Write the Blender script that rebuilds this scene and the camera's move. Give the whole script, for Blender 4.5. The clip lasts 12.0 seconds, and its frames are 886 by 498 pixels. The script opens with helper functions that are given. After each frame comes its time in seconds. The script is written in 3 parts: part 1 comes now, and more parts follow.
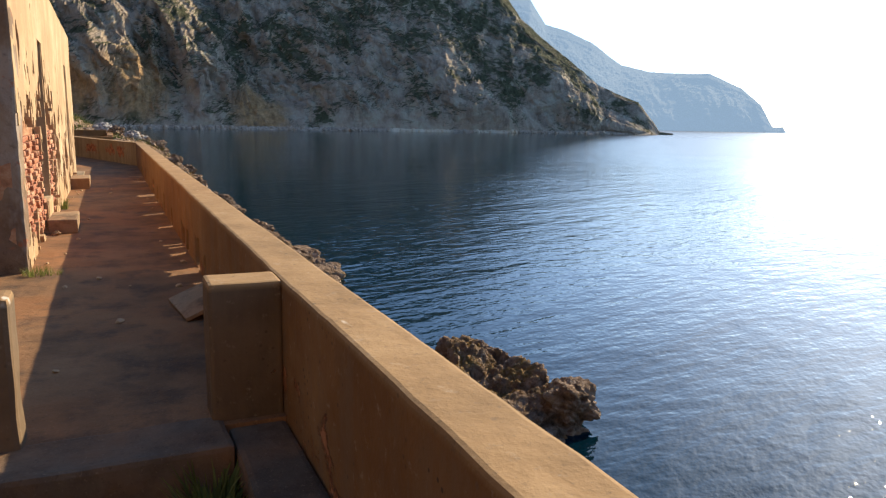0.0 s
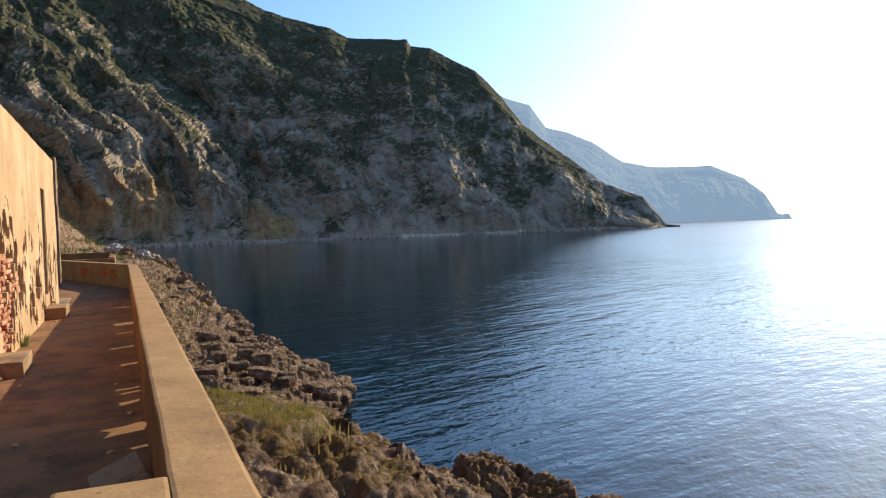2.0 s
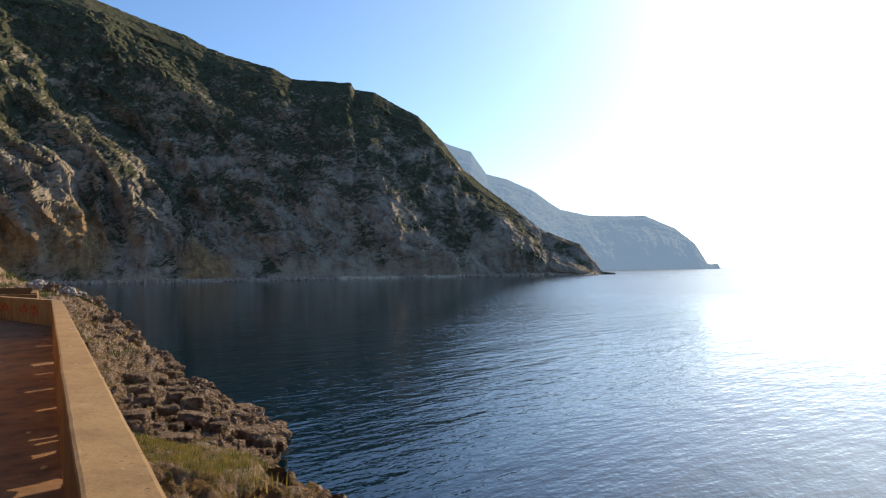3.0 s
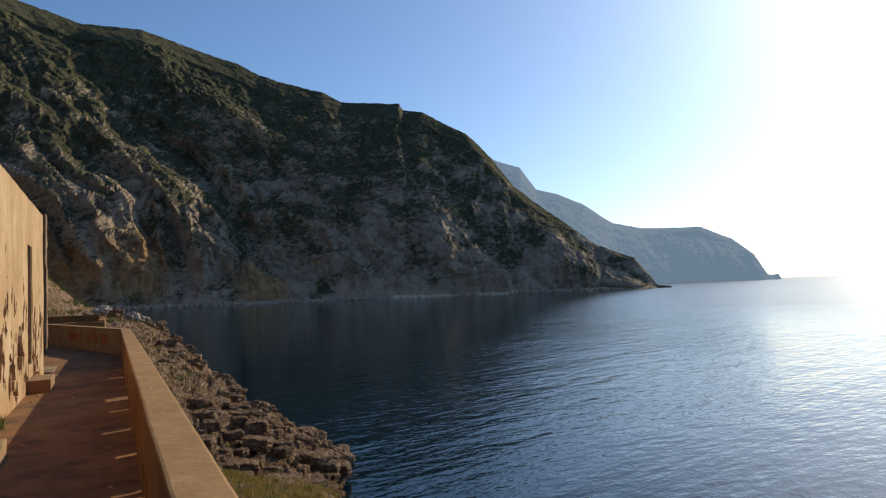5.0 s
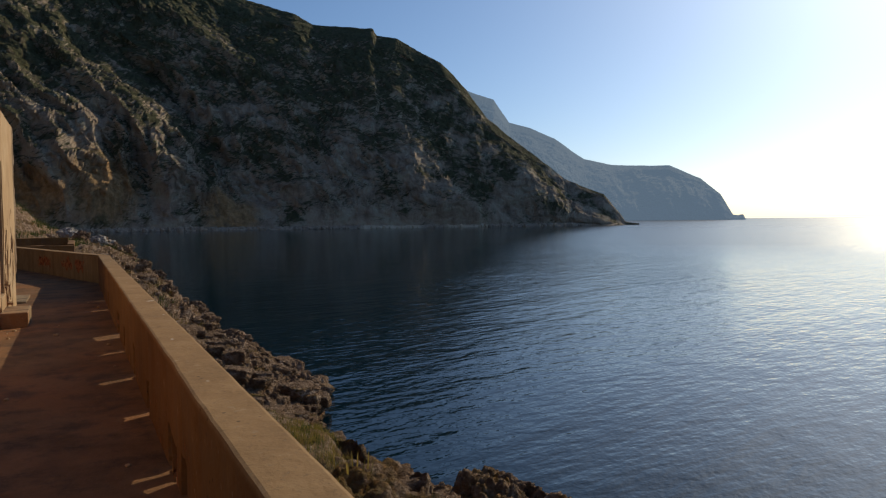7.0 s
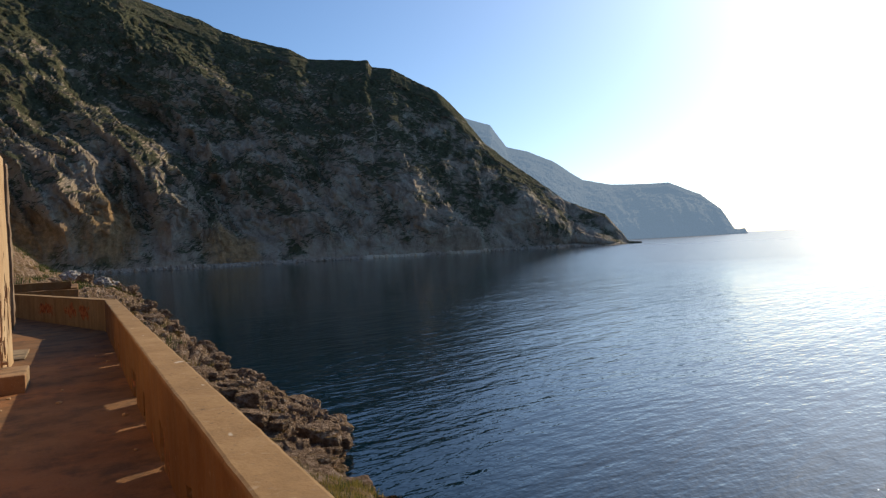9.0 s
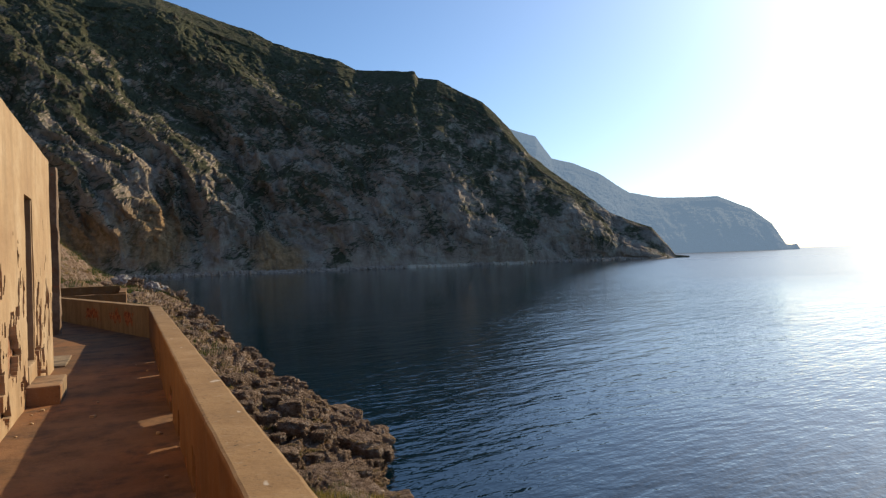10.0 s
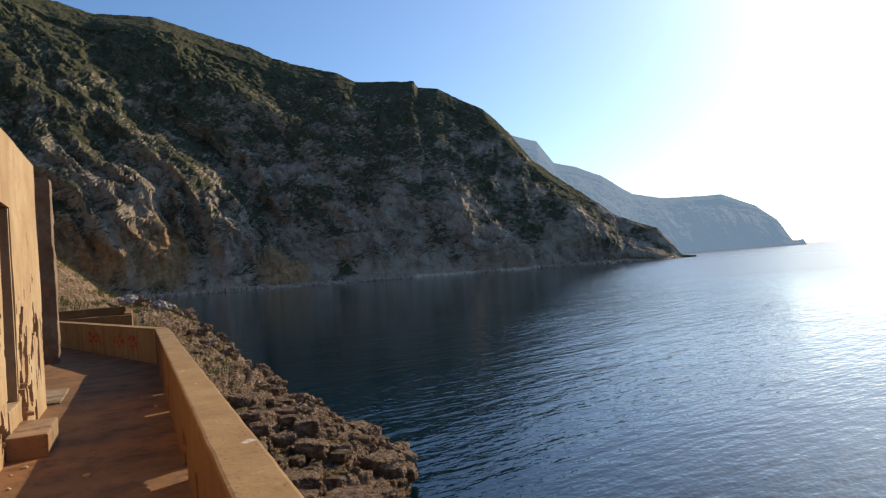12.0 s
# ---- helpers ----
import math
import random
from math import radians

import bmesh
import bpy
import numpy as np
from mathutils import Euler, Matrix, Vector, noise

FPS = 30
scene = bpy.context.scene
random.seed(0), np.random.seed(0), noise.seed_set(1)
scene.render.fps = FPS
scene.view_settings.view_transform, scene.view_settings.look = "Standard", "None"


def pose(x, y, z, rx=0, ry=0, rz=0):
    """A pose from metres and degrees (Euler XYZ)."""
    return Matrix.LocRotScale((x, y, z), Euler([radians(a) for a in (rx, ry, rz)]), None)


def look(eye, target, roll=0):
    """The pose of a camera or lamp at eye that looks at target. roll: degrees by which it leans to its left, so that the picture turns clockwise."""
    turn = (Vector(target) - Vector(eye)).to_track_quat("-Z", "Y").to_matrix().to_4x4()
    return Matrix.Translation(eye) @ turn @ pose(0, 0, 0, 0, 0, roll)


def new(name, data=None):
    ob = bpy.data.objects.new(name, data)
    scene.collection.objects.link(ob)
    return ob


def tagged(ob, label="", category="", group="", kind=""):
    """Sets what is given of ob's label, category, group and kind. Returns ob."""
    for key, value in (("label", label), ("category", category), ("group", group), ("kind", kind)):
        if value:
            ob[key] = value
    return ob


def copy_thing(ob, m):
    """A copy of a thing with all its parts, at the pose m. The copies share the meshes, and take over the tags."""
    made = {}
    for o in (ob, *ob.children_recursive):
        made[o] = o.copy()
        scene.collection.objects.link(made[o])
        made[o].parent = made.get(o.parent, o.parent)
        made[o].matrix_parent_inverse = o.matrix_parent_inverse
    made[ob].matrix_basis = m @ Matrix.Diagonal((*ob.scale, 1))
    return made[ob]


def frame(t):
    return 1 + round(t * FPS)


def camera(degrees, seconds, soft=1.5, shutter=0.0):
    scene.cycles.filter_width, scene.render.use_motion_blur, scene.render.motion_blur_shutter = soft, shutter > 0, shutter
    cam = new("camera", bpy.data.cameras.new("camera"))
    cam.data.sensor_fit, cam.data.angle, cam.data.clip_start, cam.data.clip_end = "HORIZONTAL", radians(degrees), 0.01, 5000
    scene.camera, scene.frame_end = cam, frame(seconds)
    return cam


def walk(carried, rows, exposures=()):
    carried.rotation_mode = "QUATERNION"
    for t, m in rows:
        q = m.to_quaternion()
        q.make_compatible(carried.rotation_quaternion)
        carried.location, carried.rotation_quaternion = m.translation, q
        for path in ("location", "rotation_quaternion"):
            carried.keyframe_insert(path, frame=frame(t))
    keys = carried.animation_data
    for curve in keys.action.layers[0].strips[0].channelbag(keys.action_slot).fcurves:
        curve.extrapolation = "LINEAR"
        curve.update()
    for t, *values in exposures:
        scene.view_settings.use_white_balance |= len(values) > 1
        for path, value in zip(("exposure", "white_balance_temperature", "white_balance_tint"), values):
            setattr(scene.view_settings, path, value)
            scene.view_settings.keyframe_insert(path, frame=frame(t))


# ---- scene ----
cam = camera(62.5, 12.0, soft=1.25)
PATH = [
    (0, (-0.783, 1.351, 1.553), (0.036, 3.144, 1.212), 1.1),
    (0.2, (-0.7, 1.573, 1.516), (0.234, 3.31, 1.182), -0.1),
    (0.5, (-0.583, 1.858, 1.488), (0.131, 3.697, 1.162), -0.7),
    (0.8, (-0.485, 2.041, 1.532), (0.2, 3.909, 1.328), 0.0),
    (1, (-0.432, 2.119, 1.564), (0.23, 4.0, 1.411), 0.1),
    (1.2, (-0.386, 2.179, 1.573), (0.328, 4.044, 1.46), 0.5),
    (1.5, (-0.302, 2.288, 1.575), (0.46, 4.134, 1.468), 1.0),
    (1.8, (-0.182, 2.462, 1.575), (0.597, 4.304, 1.532), -0.8),
    (2, (-0.112, 2.584, 1.576), (0.69, 4.415, 1.515), -1.9),
    (2.2, (-0.074, 2.685, 1.588), (0.815, 4.475, 1.51), -2.2),
    (2.5, (-0.061, 2.836, 1.61), (0.84, 4.62, 1.532), -1.4),
    (2.8, (-0.081, 3.042, 1.539), (0.878, 4.795, 1.625), -0.9),
    (3, (-0.097, 3.214, 1.5), (0.856, 4.972, 1.554), -0.7),
    (3.2, (-0.1, 3.4, 1.534), (0.86, 5.154, 1.563), -0.1),
    (4.8, (-0.204, 4.169, 1.582), (0.709, 5.946, 1.692), 0.3),
    (5, (-0.222, 4.267, 1.591), (0.606, 6.084, 1.696), -2.0),
    (5.2, (-0.259, 4.368, 1.579), (0.592, 6.172, 1.718), -3.4),
    (5.5, (-0.385, 4.531, 1.541), (0.621, 6.236, 1.828), -6.9),
    (5.8, (-0.583, 4.73, 1.518), (0.534, 6.384, 1.647), -6.5),
    (6, (-0.645, 4.89, 1.514), (0.562, 6.484, 1.567), -5.3),
    (6.2, (-0.643, 5.074, 1.566), (0.581, 6.656, 1.577), -4.6),
    (6.5, (-0.616, 5.384, 1.663), (0.528, 7.024, 1.617), -3.4),
    (6.8, (-0.55, 5.71, 1.652), (0.434, 7.449, 1.557), -1.0),
    (7, (-0.527, 5.919, 1.634), (0.373, 7.703, 1.55), -0.4),
    (7.2, (-0.527, 6.11, 1.612), (0.249, 7.952, 1.534), -1.0),
    (7.5, (-0.528, 6.351, 1.593), (0.315, 8.164, 1.632), -1.8),
    (7.7, (-0.502, 6.488, 1.596), (0.368, 8.289, 1.588), -2.1),
    (9.3, (-0.536, 8.295, 1.629), (0.362, 10.082, 1.622), -2.9),
    (9.5, (-0.449, 8.44, 1.584), (0.383, 10.257, 1.647), -3.7),
    (9.8, (-0.389, 8.563, 1.623), (0.429, 10.387, 1.687), -2.3),
    (10, (-0.385, 8.662, 1.645), (0.406, 10.499, 1.668), -1.9),
    (10.2, (-0.384, 8.832, 1.641), (0.426, 10.66, 1.695), -2.2),
    (10.5, (-0.374, 9.16, 1.63), (0.494, 10.962, 1.627), -3.0),
    (10.8, (-0.328, 9.471, 1.625), (0.437, 11.319, 1.646), -4.5),
    (11, (-0.288, 9.647, 1.624), (0.414, 11.517, 1.719), -5.0),
    (11.5, (-0.245, 10.016, 1.632), (0.443, 11.893, 1.664), -4.2),
    (11.8, (-0.274, 10.295, 1.626), (0.492, 12.14, 1.713), -4.1),
    (12, (-0.312, 10.502, 1.618), (0.467, 12.343, 1.665), -4.0),
]
EXPOSURE = [(t, stops + 0.08, 5650, 4) for t, stops in ((0, 0.9), (1.5, 0.82), (3, 0.4), (5, -0.1), (5.5, -0.2), (6.5, -0.58), (7, -0.6), (7.5, -0.17), (9.5, 0.0), (12, 0.17))]
walk(cam, [(t, look(eye, target, roll)) for t, eye, target, roll in PATH], EXPOSURE)

# ---- light ----
SUN_AZ, SUN_EL = 62.5, 26.5
world = bpy.data.worlds.new("sky")
scene.world = world
world.use_nodes = True
wt = world.node_tree
sky = wt.nodes.new("ShaderNodeTexSky")
sky.sky_type = "NISHITA"
sky.sun_disc = False
sky.sun_elevation = radians(SUN_EL)
sky.sun_rotation = radians(SUN_AZ)
sky.air_density, sky.dust_density, sky.ozone_density = 0.8, 0.8, 3.0
wt.links.new(sky.outputs[0], wt.nodes["Background"].inputs["Color"])
wt.nodes["Background"].inputs["Strength"].default_value = 0.115
sun_data = bpy.data.lights.new("sun", "SUN")
sun_data.energy, sun_data.angle, sun_data.color = 4.5, radians(0.53), (1.0, 0.74, 0.44)
sun = new("sun", sun_data)
a, e = radians(SUN_AZ), radians(SUN_EL)
sun.matrix_world = look((60 * math.sin(a), 60 * math.cos(a), 60), (60 * math.sin(a) - math.sin(a) * math.cos(e), 60 * math.cos(a) - math.cos(a) * math.cos(e), 60 - math.sin(e)))


# ---- materials ----
class Mat:
    """A small builder of node materials in world-sized object coordinates."""

    def __init__(self, name, rough=0.9, spec=0.3):
        self.m = bpy.data.materials.new(name)
        self.m.use_nodes = True
        self.nt = self.m.node_tree
        self.bsdf = self.nt.nodes["Principled BSDF"]
        self.bsdf.inputs["Roughness"].default_value = rough
        self.bsdf.inputs["Specular IOR Level"].default_value = spec
        self.co = self.nt.nodes.new("ShaderNodeTexCoord").outputs["Object"]

    def link(self, a, b):
        self.nt.links.new(a, b)

    def mapped(self, scale, rot=(0, 0, 0), kind="POINT"):
        n = self.nt.nodes.new("ShaderNodeMapping")
        n.vector_type = kind
        n.inputs["Scale"].default_value = scale
        n.inputs["Rotation"].default_value = rot
        self.link(self.co, n.inputs["Vector"])
        return n.outputs[0]

    def noise(self, scale, detail=5.0, rough=0.6, vec=None, dist=0.0):
        n = self.nt.nodes.new("ShaderNodeTexNoise")
        n.inputs["Scale"].default_value = scale
        n.inputs["Detail"].default_value = detail
        n.inputs["Roughness"].default_value = rough
        n.inputs["Distortion"].default_value = dist
        self.link(vec or self.co, n.inputs["Vector"])
        return n.outputs["Fac"]

    def cells(self, scale, feature="F1", vec=None):
        n = self.nt.nodes.new("ShaderNodeTexVoronoi")
        n.feature = feature
        n.inputs["Scale"].default_value = scale
        self.link(vec or self.co, n.inputs["Vector"])
        return n.outputs["Distance"]

    def ramp(self, fac, stops):
        n = self.nt.nodes.new("ShaderNodeValToRGB")
        el = n.color_ramp.elements
        while len(el) < len(stops):
            el.new(0.5)
        for s, (p, c) in zip(el, stops):
            s.position = p
            s.color = (*c, 1) if isinstance(c, tuple) else (c, c, c, 1)
        self.link(fac, n.inputs["Fac"])
        return n.outputs["Color"]

    def mix(self, fac, a, b, mode="MIX"):
        n = self.nt.nodes.new("ShaderNodeMix")
        n.data_type, n.blend_type = "RGBA", mode
        for k, v in ((0, fac), (6, a), (7, b)):
            if isinstance(v, (int, float)):
                n.inputs[k].default_value = v
            elif isinstance(v, tuple):
                n.inputs[k].default_value = (*v, 1)
            else:
                self.link(v, n.inputs[k])
        return n.outputs[2]

    def math(self, op, a, b):
        n = self.nt.nodes.new("ShaderNodeMath")
        n.operation = op
        for k, v in enumerate((a, b)):
            if isinstance(v, (int, float)):
                n.inputs[k].default_value = v
            else:
                self.link(v, n.inputs[k])
        return n.outputs[0]

    def axis(self, k, source=None):
        n = self.nt.nodes.new("ShaderNodeSeparateXYZ")
        self.link(source or self.co, n.inputs[0])
        return n.outputs[k]

    def normal_z(self):
        g = self.nt.nodes.new("ShaderNodeNewGeometry")
        return self.axis(2, g.outputs["Normal"])

    def piece(self):
        return self.nt.nodes.new("ShaderNodeObjectInfo").outputs["Random"]

    def base(self, c):
        self.link(c, self.bsdf.inputs["Base Color"])

    def bump(self, h, dist, strength=1.0):
        n = self.nt.nodes.new("ShaderNodeBump")
        n.inputs["Distance"].default_value = dist
        n.inputs["Strength"].default_value = strength
        self.link(h, n.inputs["Height"])
        if self.bsdf.inputs["Normal"].is_linked:
            self.link(self.bsdf.inputs["Normal"].links[0].from_socket, n.inputs["Normal"])
        self.link(n.outputs[0], self.bsdf.inputs["Normal"])


def m_plaster():
    m = Mat("ochre_plaster", 0.9)
    big = m.ramp(m.noise(0.9, 6, 0.65), [(0.3, (0.36, 0.225, 0.115)), (0.5, (0.46, 0.31, 0.165)), (0.72, (0.56, 0.42, 0.26))])
    streak = m.noise(1.0, 5, 0.6, m.mapped((3.0, 3.0, 0.35)))
    c = m.mix(m.ramp(streak, [(0.48, 0.0), (0.70, 0.7)]), big, (0.31, 0.21, 0.115))
    c = m.mix(m.ramp(m.noise(9, 6, 0.7), [(0.54, 0.0), (0.68, 0.5)]), c, (0.34, 0.23, 0.13))
    m.base(c)
    m.bump(m.noise(30, 5, 0.7), 0.006)
    m.bump(m.noise(3, 4), 0.03)
    return m.m


def m_shaded_stained():
    """Grey-brown weathered plaster with stains and lichen, worn to brick in places. The end walls' shade is put into
    its dark tones.
    """
    m = Mat("shaded_stained_plaster", 0.92)
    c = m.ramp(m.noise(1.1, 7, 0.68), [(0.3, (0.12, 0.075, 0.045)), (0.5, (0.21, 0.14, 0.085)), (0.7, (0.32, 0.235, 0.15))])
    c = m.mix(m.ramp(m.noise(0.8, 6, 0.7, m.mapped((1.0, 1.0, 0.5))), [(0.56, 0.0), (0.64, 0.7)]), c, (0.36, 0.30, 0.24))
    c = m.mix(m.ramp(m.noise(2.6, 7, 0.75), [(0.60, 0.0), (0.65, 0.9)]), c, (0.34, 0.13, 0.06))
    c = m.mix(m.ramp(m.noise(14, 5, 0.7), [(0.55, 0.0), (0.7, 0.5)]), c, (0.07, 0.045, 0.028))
    m.base(c)
    m.bump(m.noise(30, 5, 0.7), 0.008)
    m.bump(m.noise(4, 5), 0.03)
    return m.m


def m_core():
    """Rubble and mortar behind the fallen plaster."""
    m = Mat("brick_rubble", 0.95)
    c = m.ramp(m.noise(7, 5, 0.7), [(0.3, (0.20, 0.09, 0.045)), (0.5, (0.40, 0.20, 0.10)), (0.68, (0.52, 0.34, 0.20))])
    m.base(c)
    m.bump(m.noise(18, 5, 0.7), 0.03)
    return m.m


def m_brick():
    m = Mat("worn_brick", 0.95)
    c = m.ramp(m.piece(), [(0.0, (0.30, 0.10, 0.05)), (0.5, (0.45, 0.185, 0.09)), (1.0, (0.54, 0.32, 0.19))])
    c = m.mix(m.ramp(m.noise(25, 4), [(0.5, 0.0), (0.7, 0.5)]), c, (0.5, 0.38, 0.26))
    m.base(c)
    m.bump(m.noise(40, 4, 0.7), 0.01)
    return m.m


def m_parapet(name="parapet_render", gone=0.69, tones=((0.165, 0.074, 0.022), (0.22, 0.108, 0.035), (0.30, 0.165, 0.062)), patches=()):
    """Cement render on the parapet, flaked off in places down to orange brick and rubble."""
    m = Mat(name, 0.88)
    big = m.ramp(m.noise(1.1, 6, 0.65), list(zip((0.3, 0.5, 0.72), tones)))
    c = m.mix(m.ramp(m.noise(4, 5, 0.65), [(0.52, 0.0), (0.75, 0.4)]), big, (0.23, 0.155, 0.085))
    # Top is paler than the sides: the sides' shade is put into their tones.
    sunlit_top = m.ramp(m.axis(2), [(0.69, 0.0), (0.722, 1.0)])
    c = m.mix(sunlit_top, c, m.ramp(m.noise(1.7, 7, 0.7), [(0.3, (0.235, 0.142, 0.060)), (0.5, (0.315, 0.192, 0.082)), (0.7, (0.39, 0.252, 0.118))]))
    pits = m.ramp(m.cells(6), [(0.03, 1.0), (0.09, 0.0)])
    grit = m.ramp(m.noise(26, 5, 0.75), [(0.56, 0.0), (0.68, 0.55)])
    c = m.mix(grit, c, (0.14, 0.09, 0.05))
    c = m.mix(m.ramp(m.noise(13, 4, 0.7), [(0.60, 0.0), (0.72, 0.4)]), c, (0.52, 0.39, 0.25))
    c = m.mix(m.math("MULTIPLY", pits, 0.6), c, (0.15, 0.10, 0.06))
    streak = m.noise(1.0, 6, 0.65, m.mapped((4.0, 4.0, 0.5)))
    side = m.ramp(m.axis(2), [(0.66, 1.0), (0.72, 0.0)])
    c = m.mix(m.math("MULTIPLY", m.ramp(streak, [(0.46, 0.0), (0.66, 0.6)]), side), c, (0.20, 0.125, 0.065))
    low = m.math("MINIMUM", m.math("SUBTRACT", 0.62, m.axis(2)), 0.6)
    flake = m.ramp(m.math("ADD", m.noise(2.3, 6, 0.7), m.math("MULTIPLY", low, 0.22)), [(gone, 0.0), (gone + 0.03, 1.0)])
    brick = m.ramp(m.noise(8, 4), [(0.35, (0.22, 0.08, 0.03)), (0.6, (0.45, 0.19, 0.08))])
    top = m.ramp(m.axis(2), [(0.66, 1.0), (0.72, 0.0)])
    flake = m.math("MULTIPLY", flake, top)
    c = m.mix(flake, c, brick)
    guano = m.ramp(m.noise(3.1, 2, 0.4, m.mapped((2.2, 1.0, 1.0))), [(0.735, 0.0), (0.76, 0.55)])
    c = m.mix(m.math("MULTIPLY", guano, sunlit_top), c, (0.78, 0.72, 0.62))
    specks = m.math("MULTIPLY", m.ramp(m.cells(15), [(0.10, 1.0), (0.16, 0.0)]), m.ramp(m.noise(2.1, 3), [(0.45, 0.0), (0.6, 0.9)]))
    c = m.mix(specks, c, (0.075, 0.05, 0.03))
    if patches:
        worn = None
        for along, up, wide, tall in patches:
            dy = m.math("DIVIDE", m.math("SUBTRACT", m.axis(1), along), wide)
            dz = m.math("DIVIDE", m.math("SUBTRACT", m.axis(2), up), tall)
            d = m.math("ADD", m.math("MULTIPLY", dy, dy), m.math("MULTIPLY", dz, dz))
            here = m.ramp(m.math("ADD", m.math("MULTIPLY", d, 0.14), m.noise(3.4, 5, 0.7)), [(0.55, 1.0), (0.60, 0.0)])
            worn = m.math("MAXIMUM", worn, here) if worn else here
        c = m.mix(worn, c, m.ramp(m.noise(9, 5, 0.7), [(0.38, (0.10, 0.03, 0.014)), (0.5, (0.46, 0.13, 0.04)), (0.64, (0.56, 0.26, 0.10))]))
    m.base(c)
    m.bump(m.noise(40, 4, 0.6), 0.0025)
    m.bump(m.noise(9, 5, 0.7), 0.005)
    m.bump(m.noise(3, 3), 0.012)
    m.bump(flake, -0.02)
    return m.m


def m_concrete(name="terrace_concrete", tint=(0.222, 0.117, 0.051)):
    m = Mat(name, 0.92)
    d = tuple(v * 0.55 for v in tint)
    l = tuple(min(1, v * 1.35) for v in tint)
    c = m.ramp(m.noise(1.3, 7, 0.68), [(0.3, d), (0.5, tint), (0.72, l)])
    c = m.mix(m.ramp(m.noise(0.5, 5, 0.6), [(0.45, 0.0), (0.62, 0.65)]), c, (0.33, 0.142, 0.048))
    c = m.mix(m.ramp(m.noise(2.2, 6, 0.7), [(0.49, 0.0), (0.64, 0.7)]), c, (0.07, 0.047, 0.03))
    c = m.mix(m.ramp(m.noise(38, 4, 0.7), [(0.57, 0.0), (0.70, 0.5)]), c, tuple(v * 0.4 for v in tint))
    c = m.mix(m.ramp(m.noise(60, 3, 0.6), [(0.62, 0.0), (0.72, 0.45)]), c, tuple(min(0.7, v * 2.2) for v in tint))
    m.base(c)
    m.bump(m.noise(50, 5, 0.7), 0.005)
    m.bump(m.noise(4, 5), 0.02)
    return m.m


def m_coast():
    """Pale weathered limestone, with dry earth and low growth on the flatter places."""
    m = Mat("coast_limestone", 0.95)
    c = m.ramp(m.noise(1.6, 7, 0.7), [(0.3, (0.11, 0.06, 0.03)), (0.46, (0.25, 0.155, 0.09)), (0.56, (0.39, 0.27, 0.18)), (0.68, (0.58, 0.46, 0.36))])
    c = m.mix(m.ramp(m.noise(3.4, 8, 0.75, None, 0.6), [(0.36, 0.8), (0.46, 0.0)]), c, (0.09, 0.06, 0.04))
    flat = m.ramp(m.normal_z(), [(0.52, 0.0), (0.78, 1.0)])
    growth = m.math("MULTIPLY", flat, m.ramp(m.noise(0.33, 5, 0.65), [(0.50, 0.0), (0.60, 1.0)]))
    c = m.mix(growth, c, m.ramp(m.noise(5, 4), [(0.3, (0.085, 0.075, 0.024)), (0.5, (0.22, 0.135, 0.04)), (0.7, (0.36, 0.20, 0.065))]))
    m.base(c)
    m.bump(m.noise(2.4, 8, 0.75), 0.35)
    m.bump(m.cells(3.2, "DISTANCE_TO_EDGE", m.mapped((1.0, 1.0, 1.4))), 0.30)
    m.bump(m.noise(9, 6, 0.75), 0.16)
    return m.m


def m_mountain(name, rock, green, earth):
    m = Mat(name, 1.0, 0.1)
    c = m.ramp(m.noise(0.05, 9, 0.72), [(0.33, tuple(v * 0.6 for v in rock)), (0.5, rock), (0.66, tuple(min(0.55, v * 1.3) for v in rock))])
    veg = m.math("ADD", m.noise(0.02, 8, 0.7), m.math("ADD", m.math("MULTIPLY", m.normal_z(), 0.16), m.math("MULTIPLY", m.axis(2), 0.0007)))
    c = m.mix(m.ramp(veg, [(0.585, 0.0), (0.68, 0.92)]), c, m.ramp(m.noise(0.2, 5, 0.7), [(0.35, tuple(v * 0.55 for v in green)), (0.65, tuple(v * 1.5 for v in green))]))
    for at, wide in (((20, 805, 30), 58), ((-30, 800, 22), 46), ((-85, 800, 30), 66), ((150, 805, 14), 45)):
        d = m.nt.nodes.new("ShaderNodeVectorMath")
        d.operation = "DISTANCE"
        m.link(m.co, d.inputs[0])
        d.inputs[1].default_value = at
        near = m.math("ADD", m.math("DIVIDE", d.outputs["Value"], wide), m.math("MULTIPLY", m.noise(0.04, 6, 0.7), 1.2))
        c = m.mix(m.ramp(m.math("MULTIPLY", near, 0.5), [(0.54, 0.95), (0.72, 0.0)]), c, m.ramp(m.noise(0.15, 5, 0.7), [(0.35, tuple(v * 0.6 for v in earth)), (0.65, tuple(v * 1.3 for v in earth))]))
    cracks = m.noise(0.06, 7, 0.75, m.mapped((1.0, 1.0, 0.28), (0, radians(24), 0)))
    c = m.mix(m.ramp(cracks, [(0.36, 0.6), (0.46, 0.0)]), c, tuple(v * 0.42 for v in rock))
    m.base(c)
    m.bump(cracks, 3.5)
    m.bump(m.noise(0.22, 8, 0.75), 3.0)
    m.bump(m.noise(0.7, 6, 0.75), 1.0)
    return m


